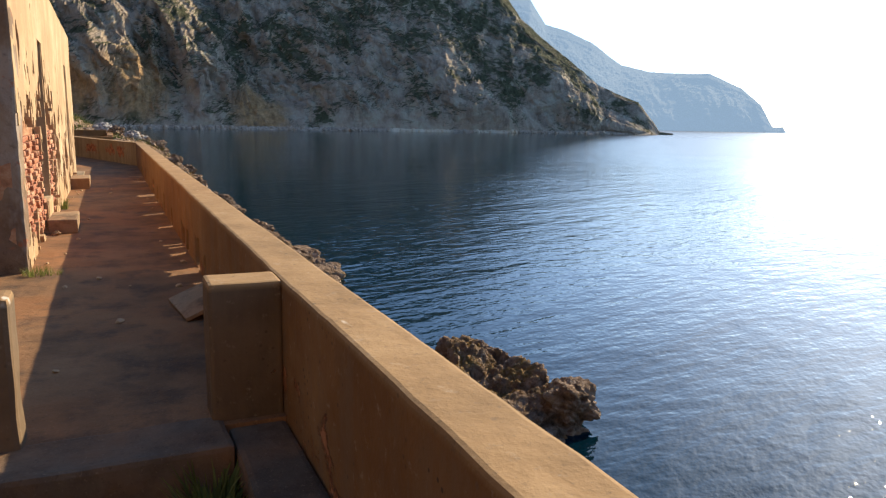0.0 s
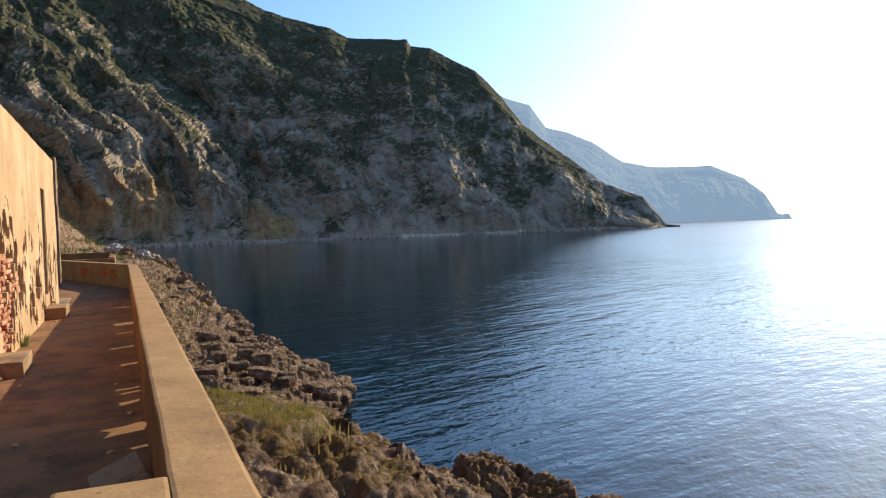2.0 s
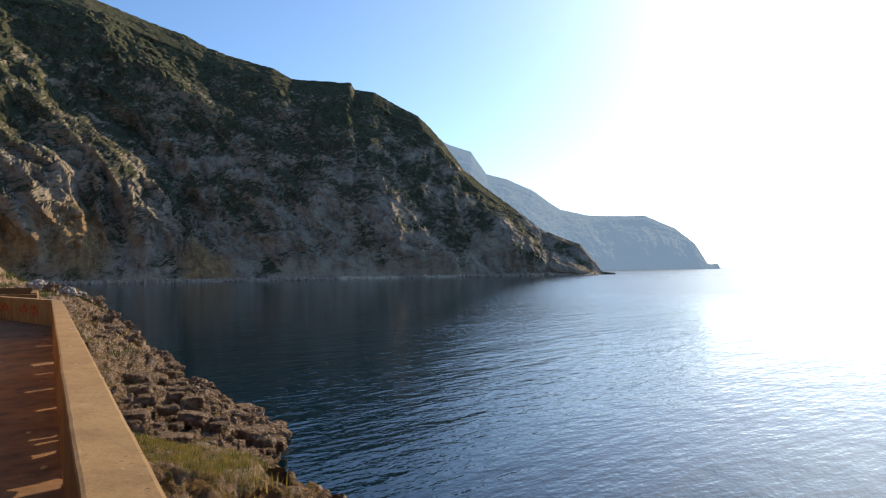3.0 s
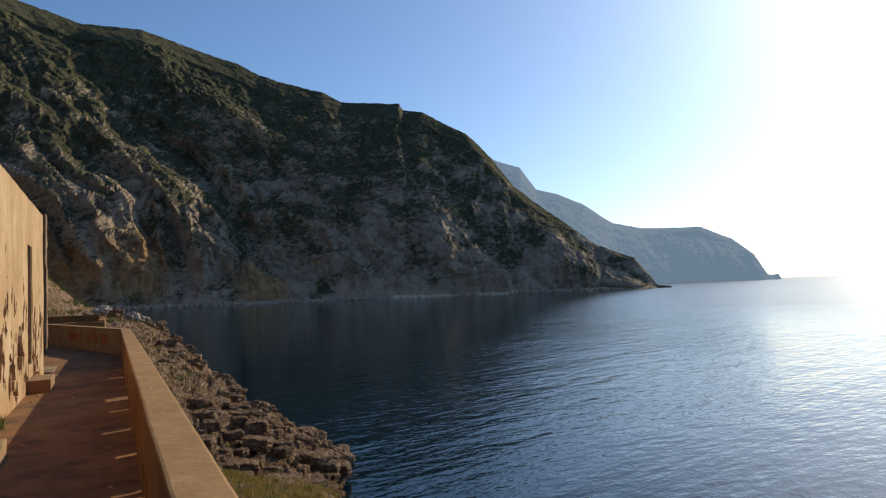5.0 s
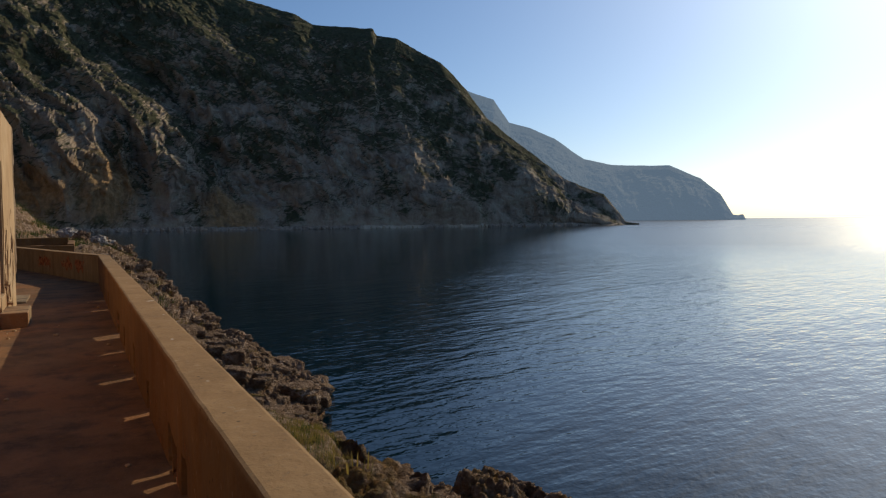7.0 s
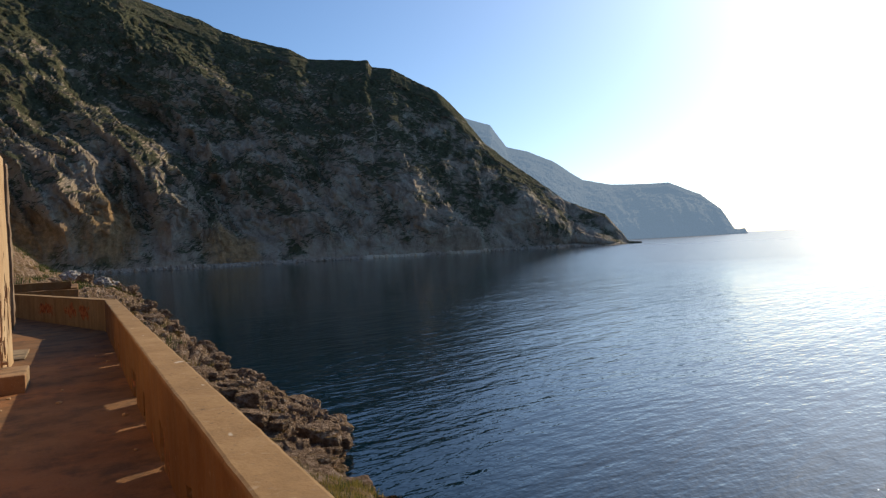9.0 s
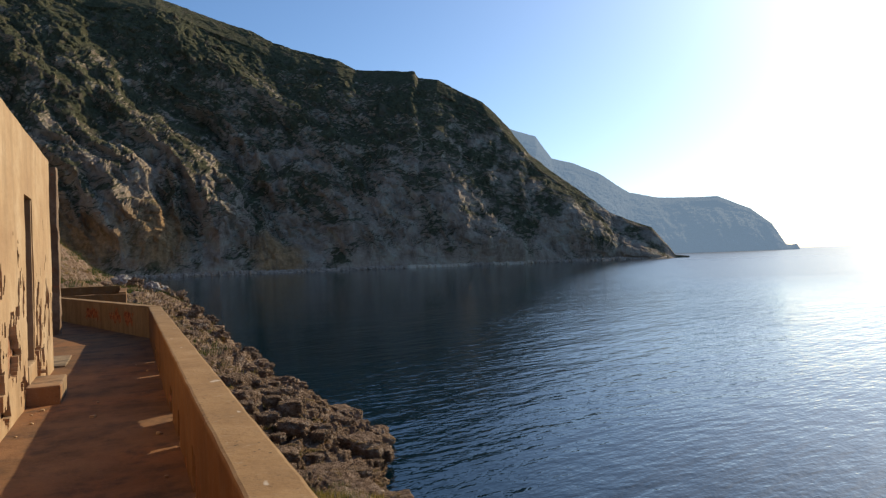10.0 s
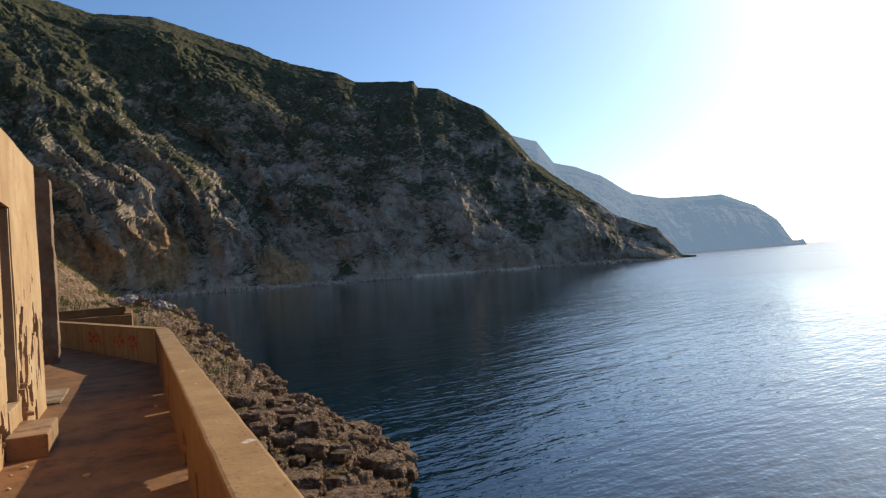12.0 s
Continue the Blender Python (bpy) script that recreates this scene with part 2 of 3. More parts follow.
def m_sea():
    m = Mat("sea_water", 0.03, 0.5)
    m.bsdf.inputs["IOR"].default_value = 1.333
    m.base(m.ramp(m.noise(0.01, 3), [(0.4, (0.0012, 0.010, 0.018)), (0.6, (0.002, 0.014, 0.026))]))
    swell = m.mapped((3.2, 1.0, 1.0), (0, 0, radians(22)), "TEXTURE")
    chop = m.mapped((2.3, 1.0, 1.0), (0, 0, radians(8)), "TEXTURE")
    ripple = m.mapped((1.7, 1.0, 1.0), (0, 0, radians(38)), "TEXTURE")
    calm = m.ramp(m.noise(0.012, 3, 0.5, m.mapped((3.0, 1.0, 1.0), (0, 0, radians(-20)), "TEXTURE")), [(0.3, 0.45), (0.65, 1.0)])
    lee = m.math("SUBTRACT", m.axis(1), m.math("ADD", m.math("MULTIPLY", m.axis(0), 1.2), 45.0))
    lee = m.ramp(m.math("ADD", m.math("DIVIDE", lee, 420.0), 0.5), [(0.34, 1.0), (0.47, 0.7), (0.60, 0.25)])
    calm = m.math("MULTIPLY", calm, lee)
    m.bump(m.math("MULTIPLY", m.noise(0.09, 2, 0.5, swell), lee), 0.35)
    m.bump(m.math("MULTIPLY", m.noise(0.52, 2, 0.5, swell), calm), 0.25)
    m.bump(m.math("MULTIPLY", m.noise(1.35, 2, 0.5, chop), calm), 0.12)
    m.bump(m.math("MULTIPLY", m.noise(3.8, 2, 0.5, ripple), calm), 0.042)
    out = m.nt.nodes.new("ShaderNodeVectorMath")
    out.operation = "LENGTH"
    m.link(m.co, out.inputs[0])
    open_sea = m.ramp(m.math("DIVIDE", out.outputs["Value"], 2000.0), [(0.03, 0.0), (0.07, 0.08), (0.16, 0.24), (1.0, 0.28)])
    m.link(m.math("ADD", 0.02, m.math("MULTIPLY", open_sea, lee)), m.bsdf.inputs["Roughness"])
    return m.m


PATCHES = ((4.9, 0.36, 0.85, 0.22), (2.6, 0.42, 0.50, 0.20), (1.5, 0.40, 0.50, 0.22))
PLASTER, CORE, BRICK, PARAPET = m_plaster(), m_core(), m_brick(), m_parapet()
# Darker copy of the parapet render; the piers' shade is put into its tones.
PIER_SHADED = m_parapet("pier_shaded_render", 0.80, ((0.075, 0.05, 0.028), (0.125, 0.085, 0.048), (0.21, 0.145, 0.085)))
# Paler tones than the near parapet: bounced light is put into the render.
FLAKED_LIT = m_parapet("flaked_lit_render", 0.80, ((0.30, 0.185, 0.075), (0.40, 0.26, 0.11), (0.48, 0.33, 0.16)), PATCHES)
SHADED_STAINED = m_shaded_stained()
CONCRETE = m_concrete()
# Concrete of the lower floor, in a much darker tint than the terrace.
DARK_CONCRETE = m_concrete("dark_concrete", (0.05, 0.036, 0.025))
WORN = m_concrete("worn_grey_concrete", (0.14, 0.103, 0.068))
STEP = m_concrete("step_concrete", (0.34, 0.25, 0.15))
COAST = m_coast()
MOUNTAIN = m_mountain("mountain_rock", (0.49, 0.382, 0.28), (0.068, 0.075, 0.034), (0.48, 0.30, 0.14)).m
# Aerial haze is put into the far cape: dark base, even blue emission.
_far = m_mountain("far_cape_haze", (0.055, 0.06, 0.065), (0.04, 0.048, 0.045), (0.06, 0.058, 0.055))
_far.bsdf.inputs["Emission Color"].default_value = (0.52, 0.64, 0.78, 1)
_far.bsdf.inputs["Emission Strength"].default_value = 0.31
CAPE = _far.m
SEA = m_sea()


def m_beach():
    m = Mat("beach_pebbles", 0.95)
    bearing = m.math("ADD", m.math("DIVIDE", m.axis(0), m.axis(1)), m.math("MULTIPLY", m.noise(0.1, 3), 0.01))
    patch = m.ramp(bearing, [(0.372, 0.0), (0.378, 1.0), (0.465, 1.0), (0.475, 0.0), (0.505, 0.0), (0.515, 0.8), (0.58, 0.8), (0.585, 0.0)])
    c = m.mix(patch, m.ramp(m.noise(0.3, 6, 0.7), [(0.35, (0.22, 0.17, 0.12)), (0.65, (0.56, 0.44, 0.32))]), (0.66, 0.54, 0.38))
    m.base(c)
    m.bump(m.noise(0.6, 5), 0.6)
    return m.m


BEACH = m_beach()


# ---- building helpers ----
def finish(name, bm, material, parent=None, label="", smooth=False):
    me = bpy.data.meshes.new(name)
    bmesh.ops.recalc_face_normals(bm, faces=bm.faces[:])
    bm.to_mesh(me)
    bm.free()
    me.materials.append(material)
    if smooth:
        me.polygons.foreach_set("use_smooth", [True] * len(me.polygons))
    ob = new(name, me)
    if parent:
        ob.parent = parent
    if label:
        ob["label"] = label
    return ob


def part(name, bm, material, parent, label=""):
    return finish(name, bm, material, parent, label)


def empty(name, at=(0, 0, 0)):
    ob = new(name)
    ob.location = at
    return ob


def block(x0, x1, y0, y1, z0, z1, step=0.12, rough=0.006, bevel=0.012, seed=0.0):
    """A worn block: bevelled, finely divided and uneven."""
    bm = bmesh.new()
    bmesh.ops.create_cube(bm, size=1, matrix=Matrix.LocRotScale(((x0 + x1) / 2, (y0 + y1) / 2, (z0 + z1) / 2), None, (x1 - x0, y1 - y0, z1 - z0)))
    if bevel:
        bmesh.ops.bevel(bm, geom=bm.edges[:], offset=bevel, segments=2, affect="EDGES", profile=0.6)
    for ax, (lo, hi) in enumerate(((x0, x1), (y0, y1), (z0, z1))):
        n = int((hi - lo) / step)
        for k in range(1, n):
            p, q = [0, 0, 0], [0, 0, 0]
            p[ax], q[ax] = lo + (hi - lo) * k / n, 1
            bmesh.ops.bisect_plane(bm, geom=bm.verts[:] + bm.edges[:] + bm.faces[:], plane_co=p, plane_no=q)
    for v in bm.verts:
        v.co += noise.noise_vector(v.co * 4.3 + Vector((seed, 0, 0))) * rough + noise.noise_vector(v.co * 1.1 + Vector((seed, 3, 0))) * rough
    return bm


def merged(bms):
    """One bmesh of several."""
    out = bmesh.new()
    for b in bms:
        me = bpy.data.meshes.new("tmp")
        b.to_mesh(me)
        b.free()
        out.from_mesh(me)
        bpy.data.meshes.remove(me)
    return out


def grid_mesh(name, pts, material, smooth=True):
    """A sheet from an array of rows x columns x 3."""
    n, k = pts.shape[:2]
    me = bpy.data.meshes.new(name)
    idx = np.arange(n * k).reshape(n, k)
    quads = np.stack([idx[:-1, :-1], idx[:-1, 1:], idx[1:, 1:], idx[1:, :-1]], -1).reshape(-1, 4)
    me.from_pydata(pts.reshape(-1, 3).tolist(), [], quads.tolist())
    me.materials.append(material)
    me.polygons.foreach_set("use_smooth", [smooth] * len(me.polygons))
    me.update()
    return new(name, me)


# ---- sea ----
SEA_Z = -9.5
bm = bmesh.new()
bmesh.ops.create_circle(bm, cap_ends=True, segments=128, radius=4900, matrix=Matrix.Translation((0, 0, SEA_Z)))
tagged(finish("water", bm, SEA), "calm dark blue sea with small ripples", "sea", kind="structure")


# ---- mountains ----
def ridge_land(name, azimuths, shore, depth, skyline, material, cols, rows, spur, detail, base=SEA_Z - 3, lean=0.45, calm_from=None, gully=None):
    """Land that rises from a shoreline to a skyline. Tables of degrees east of +y against metres or degrees."""
    az = np.linspace(*azimuths, cols)
    d0 = np.interp(az, *zip(*shore))
    w = np.interp(az, *zip(*depth))
    el = np.interp(az, *zip(*skyline))
    u = np.r_[np.linspace(0, 1, rows), 1.03, 1.12, 1.3]
    pts = np.zeros((len(u), cols, 3))
    top = 1.6 + (d0 + w) * np.tan(np.radians(el)) - base
    for j in range(cols):
        a = az[j]
        sa, ca = math.sin(radians(a)), math.cos(radians(a))
        for i, s in enumerate(u):
            up = min(s, 1.0)
            fade = min(1.0, up * 6) * (1.0 if s <= 1 else 0.3)
            keep = min(1.0, w[j] / 80)
            r = d0[j] + w[j] * (0.7 * up + 0.3 * up * up)
            q = a + 15 * up
            big = noise.noise(Vector((q * 0.13, up * 0.7, 3.1)))
            side, high = radians(a) * d0[j], top[j] * up
            bend = 22 * noise.noise(Vector((side * 0.009, high * 0.009, 1.7)))
            rib = side + lean * high + bend
            ribs = sum(k * (1 - 2.4 * abs(noise.noise(Vector((rib / wave, high / (wave * 2.6), wave))))) for wave, k in ((115, 0.36), (48, 0.25), (21, 0.15), (9, 0.075)))
            bare = calm_from(a) if calm_from else 1.0
            r -= keep * fade * (1 - up ** 3) * spur * (0.6 * big + ribs * bare)
            if gully:
                across = (math.degrees(math.atan2(base + top[j] * up - 1.6, r)) - gully[0] - gully[1] * a) / 1.46 + 0.5 * noise.noise(Vector((a * 0.4, up * 4, 6)))
                r += gully[2] * fade * (1 - up ** 4) * (math.exp(-((across - 1.3) / 1.3) ** 2) - 0.3 * math.exp(-((across + 1.1) / 1.2) ** 2))
            z = base + top[j] * up
            if s > 1:
                r += w[j] * (s - 1) * 1.2
                z -= top[j] * (s - 1) * 1.1
            p = Vector((r * sa, r * ca, z))
            near, sites = noise.voronoi(p * 0.045 + noise.noise_vector(p * 0.03) * 0.6)
            block_up = noise.noise(sites[0] * 5.1) * 0.9 - 0.5 * max(0.0, 1 - (near[1] - near[0]) / 0.16)
            near, sites = noise.voronoi(p * 0.13 + noise.noise_vector(p * 0.09) * 0.4)
            block_up += noise.noise(sites[0] * 5.1) * 0.45 - 0.2 * max(0.0, 1 - (near[1] - near[0]) / 0.2)
            rough = noise.noise_vector(p * 0.012) * 1.2 + noise.noise_vector(p * 0.05) * 0.45 + noise.noise_vector(p * 0.17) * 0.22
            rough += Vector((-sa, -ca, 0.35)) * block_up * 0.55 * bare
            p += rough * detail * keep * (0.3 + 0.7 * fade) * (1 if s < 0.9 else 0.28)
            pts[i, j] = p
    return grid_mesh(name, pts, material, smooth=False)


SHORE = [(-42, 960), (-20, 790), (-5, 762), (1, 772), (6, 790), (10, 810)] + [(a, 800 / math.cos(radians(a))) for a in range(13, 43, 2)]
mountain = ridge_land(
    "mountain", (-42, 41.6),
    SHORE,
    [(-42, 540), (-5, 470), (5, 425), (10, 375), (15, 320), (21, 262), (28, 172), (33, 105), (38, 54), (40.6, 12), (41.6, 6)],
    [(-42, 24), (-14, 22.5), (-4.9, 19.8), (-1.9, 19.0), (2.2, 19.05), (5, 18.2), (8.9, 17.1), (10.6, 16.3), (15.4, 15.2), (16.7, 14.45), (21.3, 14.4), (21.55, 13.85), (23, 13.6), (26.6, 11.8), (28.3, 10.0), (29.9, 7.8), (32.8, 5.55), (36, 2.9), (39, 1.75), (40.2, 0.3), (40.6, -0.35), (41.6, -0.47)],
    MOUNTAIN, 640, 250, 60, 9.0, calm_from=lambda a: float(np.interp(a, (10, 22, 30), (1.0, 0.55, 0.4))), gully=(13.1, -1.065, 27.0))
tagged(mountain, "steep grey limestone mountain with dark scrub, falling to the sea", "mountain", kind="structure")
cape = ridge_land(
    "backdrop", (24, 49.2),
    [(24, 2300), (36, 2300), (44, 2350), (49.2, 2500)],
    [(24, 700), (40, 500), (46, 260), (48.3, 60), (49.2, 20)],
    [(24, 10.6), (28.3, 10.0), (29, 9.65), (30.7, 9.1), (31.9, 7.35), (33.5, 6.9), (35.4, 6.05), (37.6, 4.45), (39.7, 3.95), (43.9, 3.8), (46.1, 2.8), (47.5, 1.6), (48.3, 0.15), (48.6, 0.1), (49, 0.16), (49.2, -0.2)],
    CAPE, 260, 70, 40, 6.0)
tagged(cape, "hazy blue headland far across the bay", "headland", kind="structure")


# Out of view: added land that cuts blue sky fill and bounces warm sun.
unseen_hill = ridge_land(
    "hillside", (-200, -42),
    [(-200, 110), (-120, 90), (-60, 260), (-42, 760)],
    [(-200, 260), (-120, 240), (-60, 330), (-42, 480)],
    [(-200, 22), (-150, 33), (-90, 36), (-60, 30), (-42, 22.4)],
    MOUNTAIN, 150, 50, 30, 5.0, -1.5)
tagged(unseen_hill, "unseen rocky hillside added to block blue sky and bounce warm light", "hillside", kind="structure")


# ---- pebble beach at the mountain's foot ----
az = np.linspace(-4.0, 40.0, 560)
r0 = np.interp(az, *zip(*SHORE)) - 9.0
pts = np.zeros((6, 560, 3))
for j in range(560):
    w = 8 + 5 * noise.noise(Vector((az[j] * 0.8, 0, 4)))
    for i, (k, z) in enumerate(((-0.6, -1.6), (0.0, 0.3), (0.3, 1.8), (0.7, 3.0), (1.4, 4.2), (3.6, 6.0))):
        r = r0[j] + k * w + 2.5 * noise.noise(Vector((az[j] * 9, i, 0)))
        pts[i, j] = (r * math.sin(radians(az[j])), r * math.cos(radians(az[j])), SEA_Z + z * (0.8 + 0.5 * noise.noise(Vector((az[j] * 14, i * 2, 8)))))
beach = grid_mesh("beach", pts, BEACH, smooth=False)
tagged(beach, "narrow pale pebble beach under the cliffs", "beach", kind="structure")
rng = random.Random(21)
bm = bmesh.new()
for _ in range(620):
    a = rng.uniform(-3.5, 39.0)
    if noise.noise(Vector((a * 0.5, 3, 0))) < -0.15 and rng.random() < 0.7:
        continue
    r, size = float(np.interp(a, az, r0)) + rng.uniform(-3, 8), rng.choice((0.8, 1.1, 1.5, 2.0, 3.0))
    at = Matrix.Translation((r * math.sin(radians(a)), r * math.cos(radians(a)), SEA_Z + size * 0.4)) @ pose(0, 0, 0, rng.uniform(0, 90), rng.uniform(0, 90), 0)
    bmesh.ops.create_icosphere(bm, subdivisions=1, radius=1, matrix=at @ Matrix.Diagonal((size * rng.uniform(0.7, 1.5), size, size * rng.uniform(0.5, 0.9), 1)))
tagged(finish("beach_rocks", bm, BEACH), "grey boulders strewn along the foot of the cliffs", "rocks", kind="stuff")


# ---- coast below the terrace ----
def shore_x(y):
    return float(np.interp(y, (-12, 8, 14, 18, 20, 22, 27, 31, 33, 36, 42, 46, 50, 55, 61, 70, 87, 123, 200, 330, 420, 800, 840), (4, 5.0, 6.0, 8.5, 11.0, 13.6, 15.0, 14.2, 11.5, 9.6, 10.2, 12.0, 12.8, 13.7, 12.8, 12.0, 11.8, 12.0, 9.0, 4.0, 0.5, -8.0, -10.0)))


def coast_z(x, y):
    xs = shore_x(y)
    far = min(1.0, max(0.0, (y - 60) / 40))
    t = 1 - (xs - x) / max(xs - 0.3, 11.0)
    near = np.interp(t, (-40, -3, 0, 0.30, 0.60, 0.90, 0.98, 1.06, 1.3), (12, 1.0, -3.1 + 1.9 * min(1.0, max(0.0, (y - 36) / 16)), -5.0, -6.5, -8.0, -8.8, -10.2, -12))
    late = np.interp(t, (-40, -3, 0, 0.30, 0.60, 0.85, 0.97, 1.06, 1.3), (25, -0.3, -1.2, -2.2, -4.0, -6.9, -8.8, -10.2, -12))
    z = near + (late - near) * far
    z += max(0.0, y - 120) / 480 * 2.4 * min(1.5, max(0.0, (10 - x) / 30))
    if y > 105:
        z = SEA_Z + (z - SEA_Z) * float(np.interp(y, (165, 240, 320), (1.0, 0.55, 0.42))) if z > SEA_Z else z
    if y > 60 and x < -1:
        z += min(1.0, (y - 60) / 60) * max(0.0, -x - 1.5 - 0.012 * y) * (0.9 if y < 300 else 0.9 * max(0.0, (420 - y) / 120))
    if y < 34:
        low = min(1.0, (34 - y) / 6.0)
        z -= low * 1.6 * min(1.0, max(0.0, x / 2.0))
        bulge = 0.9 * noise.noise(Vector((x * 0.33, y * 0.33, 4.0)))
        for cx, cy, hx, hy, top, tilt, foot in ((2.2, 18.9, 5.2, 5.4, -2.75, -0.26, 1.6), (9.4, 24.8, 2.6, 2.8, -6.7, -0.45, 2.2), (13.0, 25.4, 1.6, 4.4, -7.95, 0.0, 1.7)):
            d = (abs((x - cx) / hx) ** 3.2 + abs((y - cy) / hy) ** 3.2) ** (1 / 3.2)
            out = max(0.0, (d - 0.86) * min(hx, hy) + bulge * 0.5)
            z = max(z, top + tilt * (x - cx) * (1 if x > cx else 0.2) - 0.10 * max(0.0, cy - y) - out * foot)
    if y < 40 and x < 0.3:
        z = min(z, -0.9)
    return float(z)


def lawn_at(x, y):
    """1 on the grassy ledge, 0 off it."""
    d = ((x - 2.9) / 2.2) ** 2 + ((y - 21.9 - 0.2 * (x - 2.9)) / 1.9) ** 2 + 0.5 * noise.noise(Vector((x * 0.8, y * 0.8, 6)))
    return min(1.0, max(0.0, (1.15 - d) * 2.2))


xs_cols = np.r_[np.linspace(-170, -8, 55), np.linspace(-7, 0.1, 22), np.linspace(0.25, 19, 230), np.linspace(20, 34, 10), np.linspace(38, 95, 12)]
ys_rows = np.r_[np.linspace(-12, 10, 50), np.linspace(10.2, 62, 520), np.linspace(62.5, 130, 150), np.linspace(131, 835, 210)]
base = np.array([[(x, y, coast_z(x, y)) for x in xs_cols] for y in ys_rows])
du, dv = np.gradient(base, axis=1), np.gradient(base, axis=0)
up_dirs = np.cross(du, dv)
up_dirs /= np.linalg.norm(up_dirs, axis=2, keepdims=True)
pts = base.copy()
for i, y in enumerate(ys_rows):
    for j, x in enumerate(xs_cols):
        q = Vector(base[i, j])
        wild = min(1.0, max(0.0, (x - 0.2) / 1.5)) if y < 45 else 1.0
        wide = 1.0 if y < 110 else 1.9
        lawn = lawn_at(x, y)
        beds = min(1.0, max(0.0, (y - 26) / 8))
        bent = (q + noise.noise_vector(q * 0.35) * 0.8 + noise.noise_vector(q * 1.3) * 0.2) / wide
        bent.z *= 1 + 0.8 * beds
        lump = 0.55 * noise.noise(q * 0.16) + 0.35 * noise.noise(q * 0.4)
        for k, high, dome, gap in ((0.34, 0.20, 0.42, 0.36), (0.85, 0.07, 0.26, 0.42), (2.1, 0.05, 0.16, 0.45), (4.4, 0.02, 0.07, 0.5)):
            near, sites = noise.voronoi(bent * k + Vector((7, 1, 0)))
            edge = min(1.0, (near[1] - near[0]) / gap)
            lump += high * noise.noise(sites[0] * 3.7 + Vector((0.3, 0.7, 0.2))) * 1.6 - dome * (1 - edge) ** 2
        lump += 0.16 * (noise.turbulence(q * 1.4, 4, True, noise_basis="PERLIN_ORIGINAL", amplitude_scale=0.6, frequency_scale=2.1) - 0.6)
        if x < 0:
            lump *= 0.5 if y < 60 else 0.9
        n = Vector(up_dirs[i, j])
        p = q + n * lump * wild * (1 - 0.85 * lawn) * wide ** 0.5
        shelf = p.z / 0.5 + 0.8 * noise.noise(Vector((x * 0.15, y * 0.15, 9)))
        part_way = shelf - math.floor(shelf)
        step_up = min(1.0, max(0.0, (part_way - 0.3) / 0.4))
        p.z += beds * 0.5 * 0.6 * (step_up - part_way) * (1 if SEA_Z + 0.2 < p.z and y < 110 else 0)
        pts[i, j] = p
coast = grid_mesh("ground", pts, COAST, smooth=True)
tagged(coast, "pale jagged limestone shore with dry grass patches", "rocky shore", kind="structure")


# ---- terrace ----
bm = merged([block(-9.0, 0.02, 5.02, 40.0, -0.6, 0.0, 0.35, 0.006, 0, 1.0)])
tagged(finish("floor", bm, CONCRETE), "worn red-brown concrete terrace floor", "terrace floor", kind="structure")
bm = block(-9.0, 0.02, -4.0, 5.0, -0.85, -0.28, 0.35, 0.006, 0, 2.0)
tagged(finish("floor_lower", bm, DARK_CONCRETE), "worn dark concrete floor one step down", "terrace floor", kind="structure")

HP, WP = 0.735, 0.268
HOLES = ((8.60, 0.21, 0.24), (9.25, 0.42, 0.34), (10.30, 0.26, 0.27), (10.74, 0.20, 0.25), (10.98, 0.21, 0.28), (12.56, 0.28, 0.27), (14.16, 0.27, 0.32), (15.88, 0.24, 0.29), (17.25, 0.50, 0.33), (20.68, 0.24, 0.31), (22.4, 0.21, 0.25))
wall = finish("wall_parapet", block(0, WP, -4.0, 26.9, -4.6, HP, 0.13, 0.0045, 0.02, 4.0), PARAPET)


def ragged(bm, seed):
    """Break the straight edges of a hole."""
    for v in bm.verts:
        v.co.yz += (noise.noise_vector(Vector((seed, v.co.y * 8, v.co.z * 8))) * 0.05).yz
    return bm


drill = finish("drill", merged([ragged(block(-0.1, WP + 0.1, y - w / 2, y + w / 2, 0.005, h, 0.03, 0.004, 0, y * 3), y) for y, w, h in HOLES]), PARAPET)
cut = wall.modifiers.new("holes", "BOOLEAN")
cut.operation, cut.solver, cut.object, cut.use_self = "DIFFERENCE", "EXACT", drill, True
bpy.context.view_layer.update()
drilled = bpy.data.meshes.new_from_object(wall.evaluated_get(bpy.context.evaluated_depsgraph_get()))
wall.modifiers.clear()
wall.data = drilled
bpy.data.objects.remove(drill)
tagged(wall, "ochre rendered parapet wall with flaked patches and drain holes", "parapet", kind="structure")
bm = block(0, WP, 0, 12.5, -3.5, HP, 0.2, 0.006, 0.016, 8.0)
wall2 = finish("wall_parapet_far", bm, FLAKED_LIT)
wall2.matrix_world = pose(-0.004, 26.93, 0, 0, 0, math.degrees(math.atan2(2.45, 8.3)))
tagged(wall2, "ochre parapet wall, bending away, with red flaked patches", "parapet", kind="structure")

pier = finish("wall_pier", block(-0.371, -0.002, 5.07, 5.33, -0.28, HP - 0.004, 0.1, 0.005, 0.018, 11.0), PIER_SHADED)
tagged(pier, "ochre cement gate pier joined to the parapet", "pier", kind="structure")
post = finish("wall_pier_inner", block(-1.75, -1.235, 5.07, 5.30, -0.28, HP, 0.06, 0.012, 0.03, 12.0), PIER_SHADED)
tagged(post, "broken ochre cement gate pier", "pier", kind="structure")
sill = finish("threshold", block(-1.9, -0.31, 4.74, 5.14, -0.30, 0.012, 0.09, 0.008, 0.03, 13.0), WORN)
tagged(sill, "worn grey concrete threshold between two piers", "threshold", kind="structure")
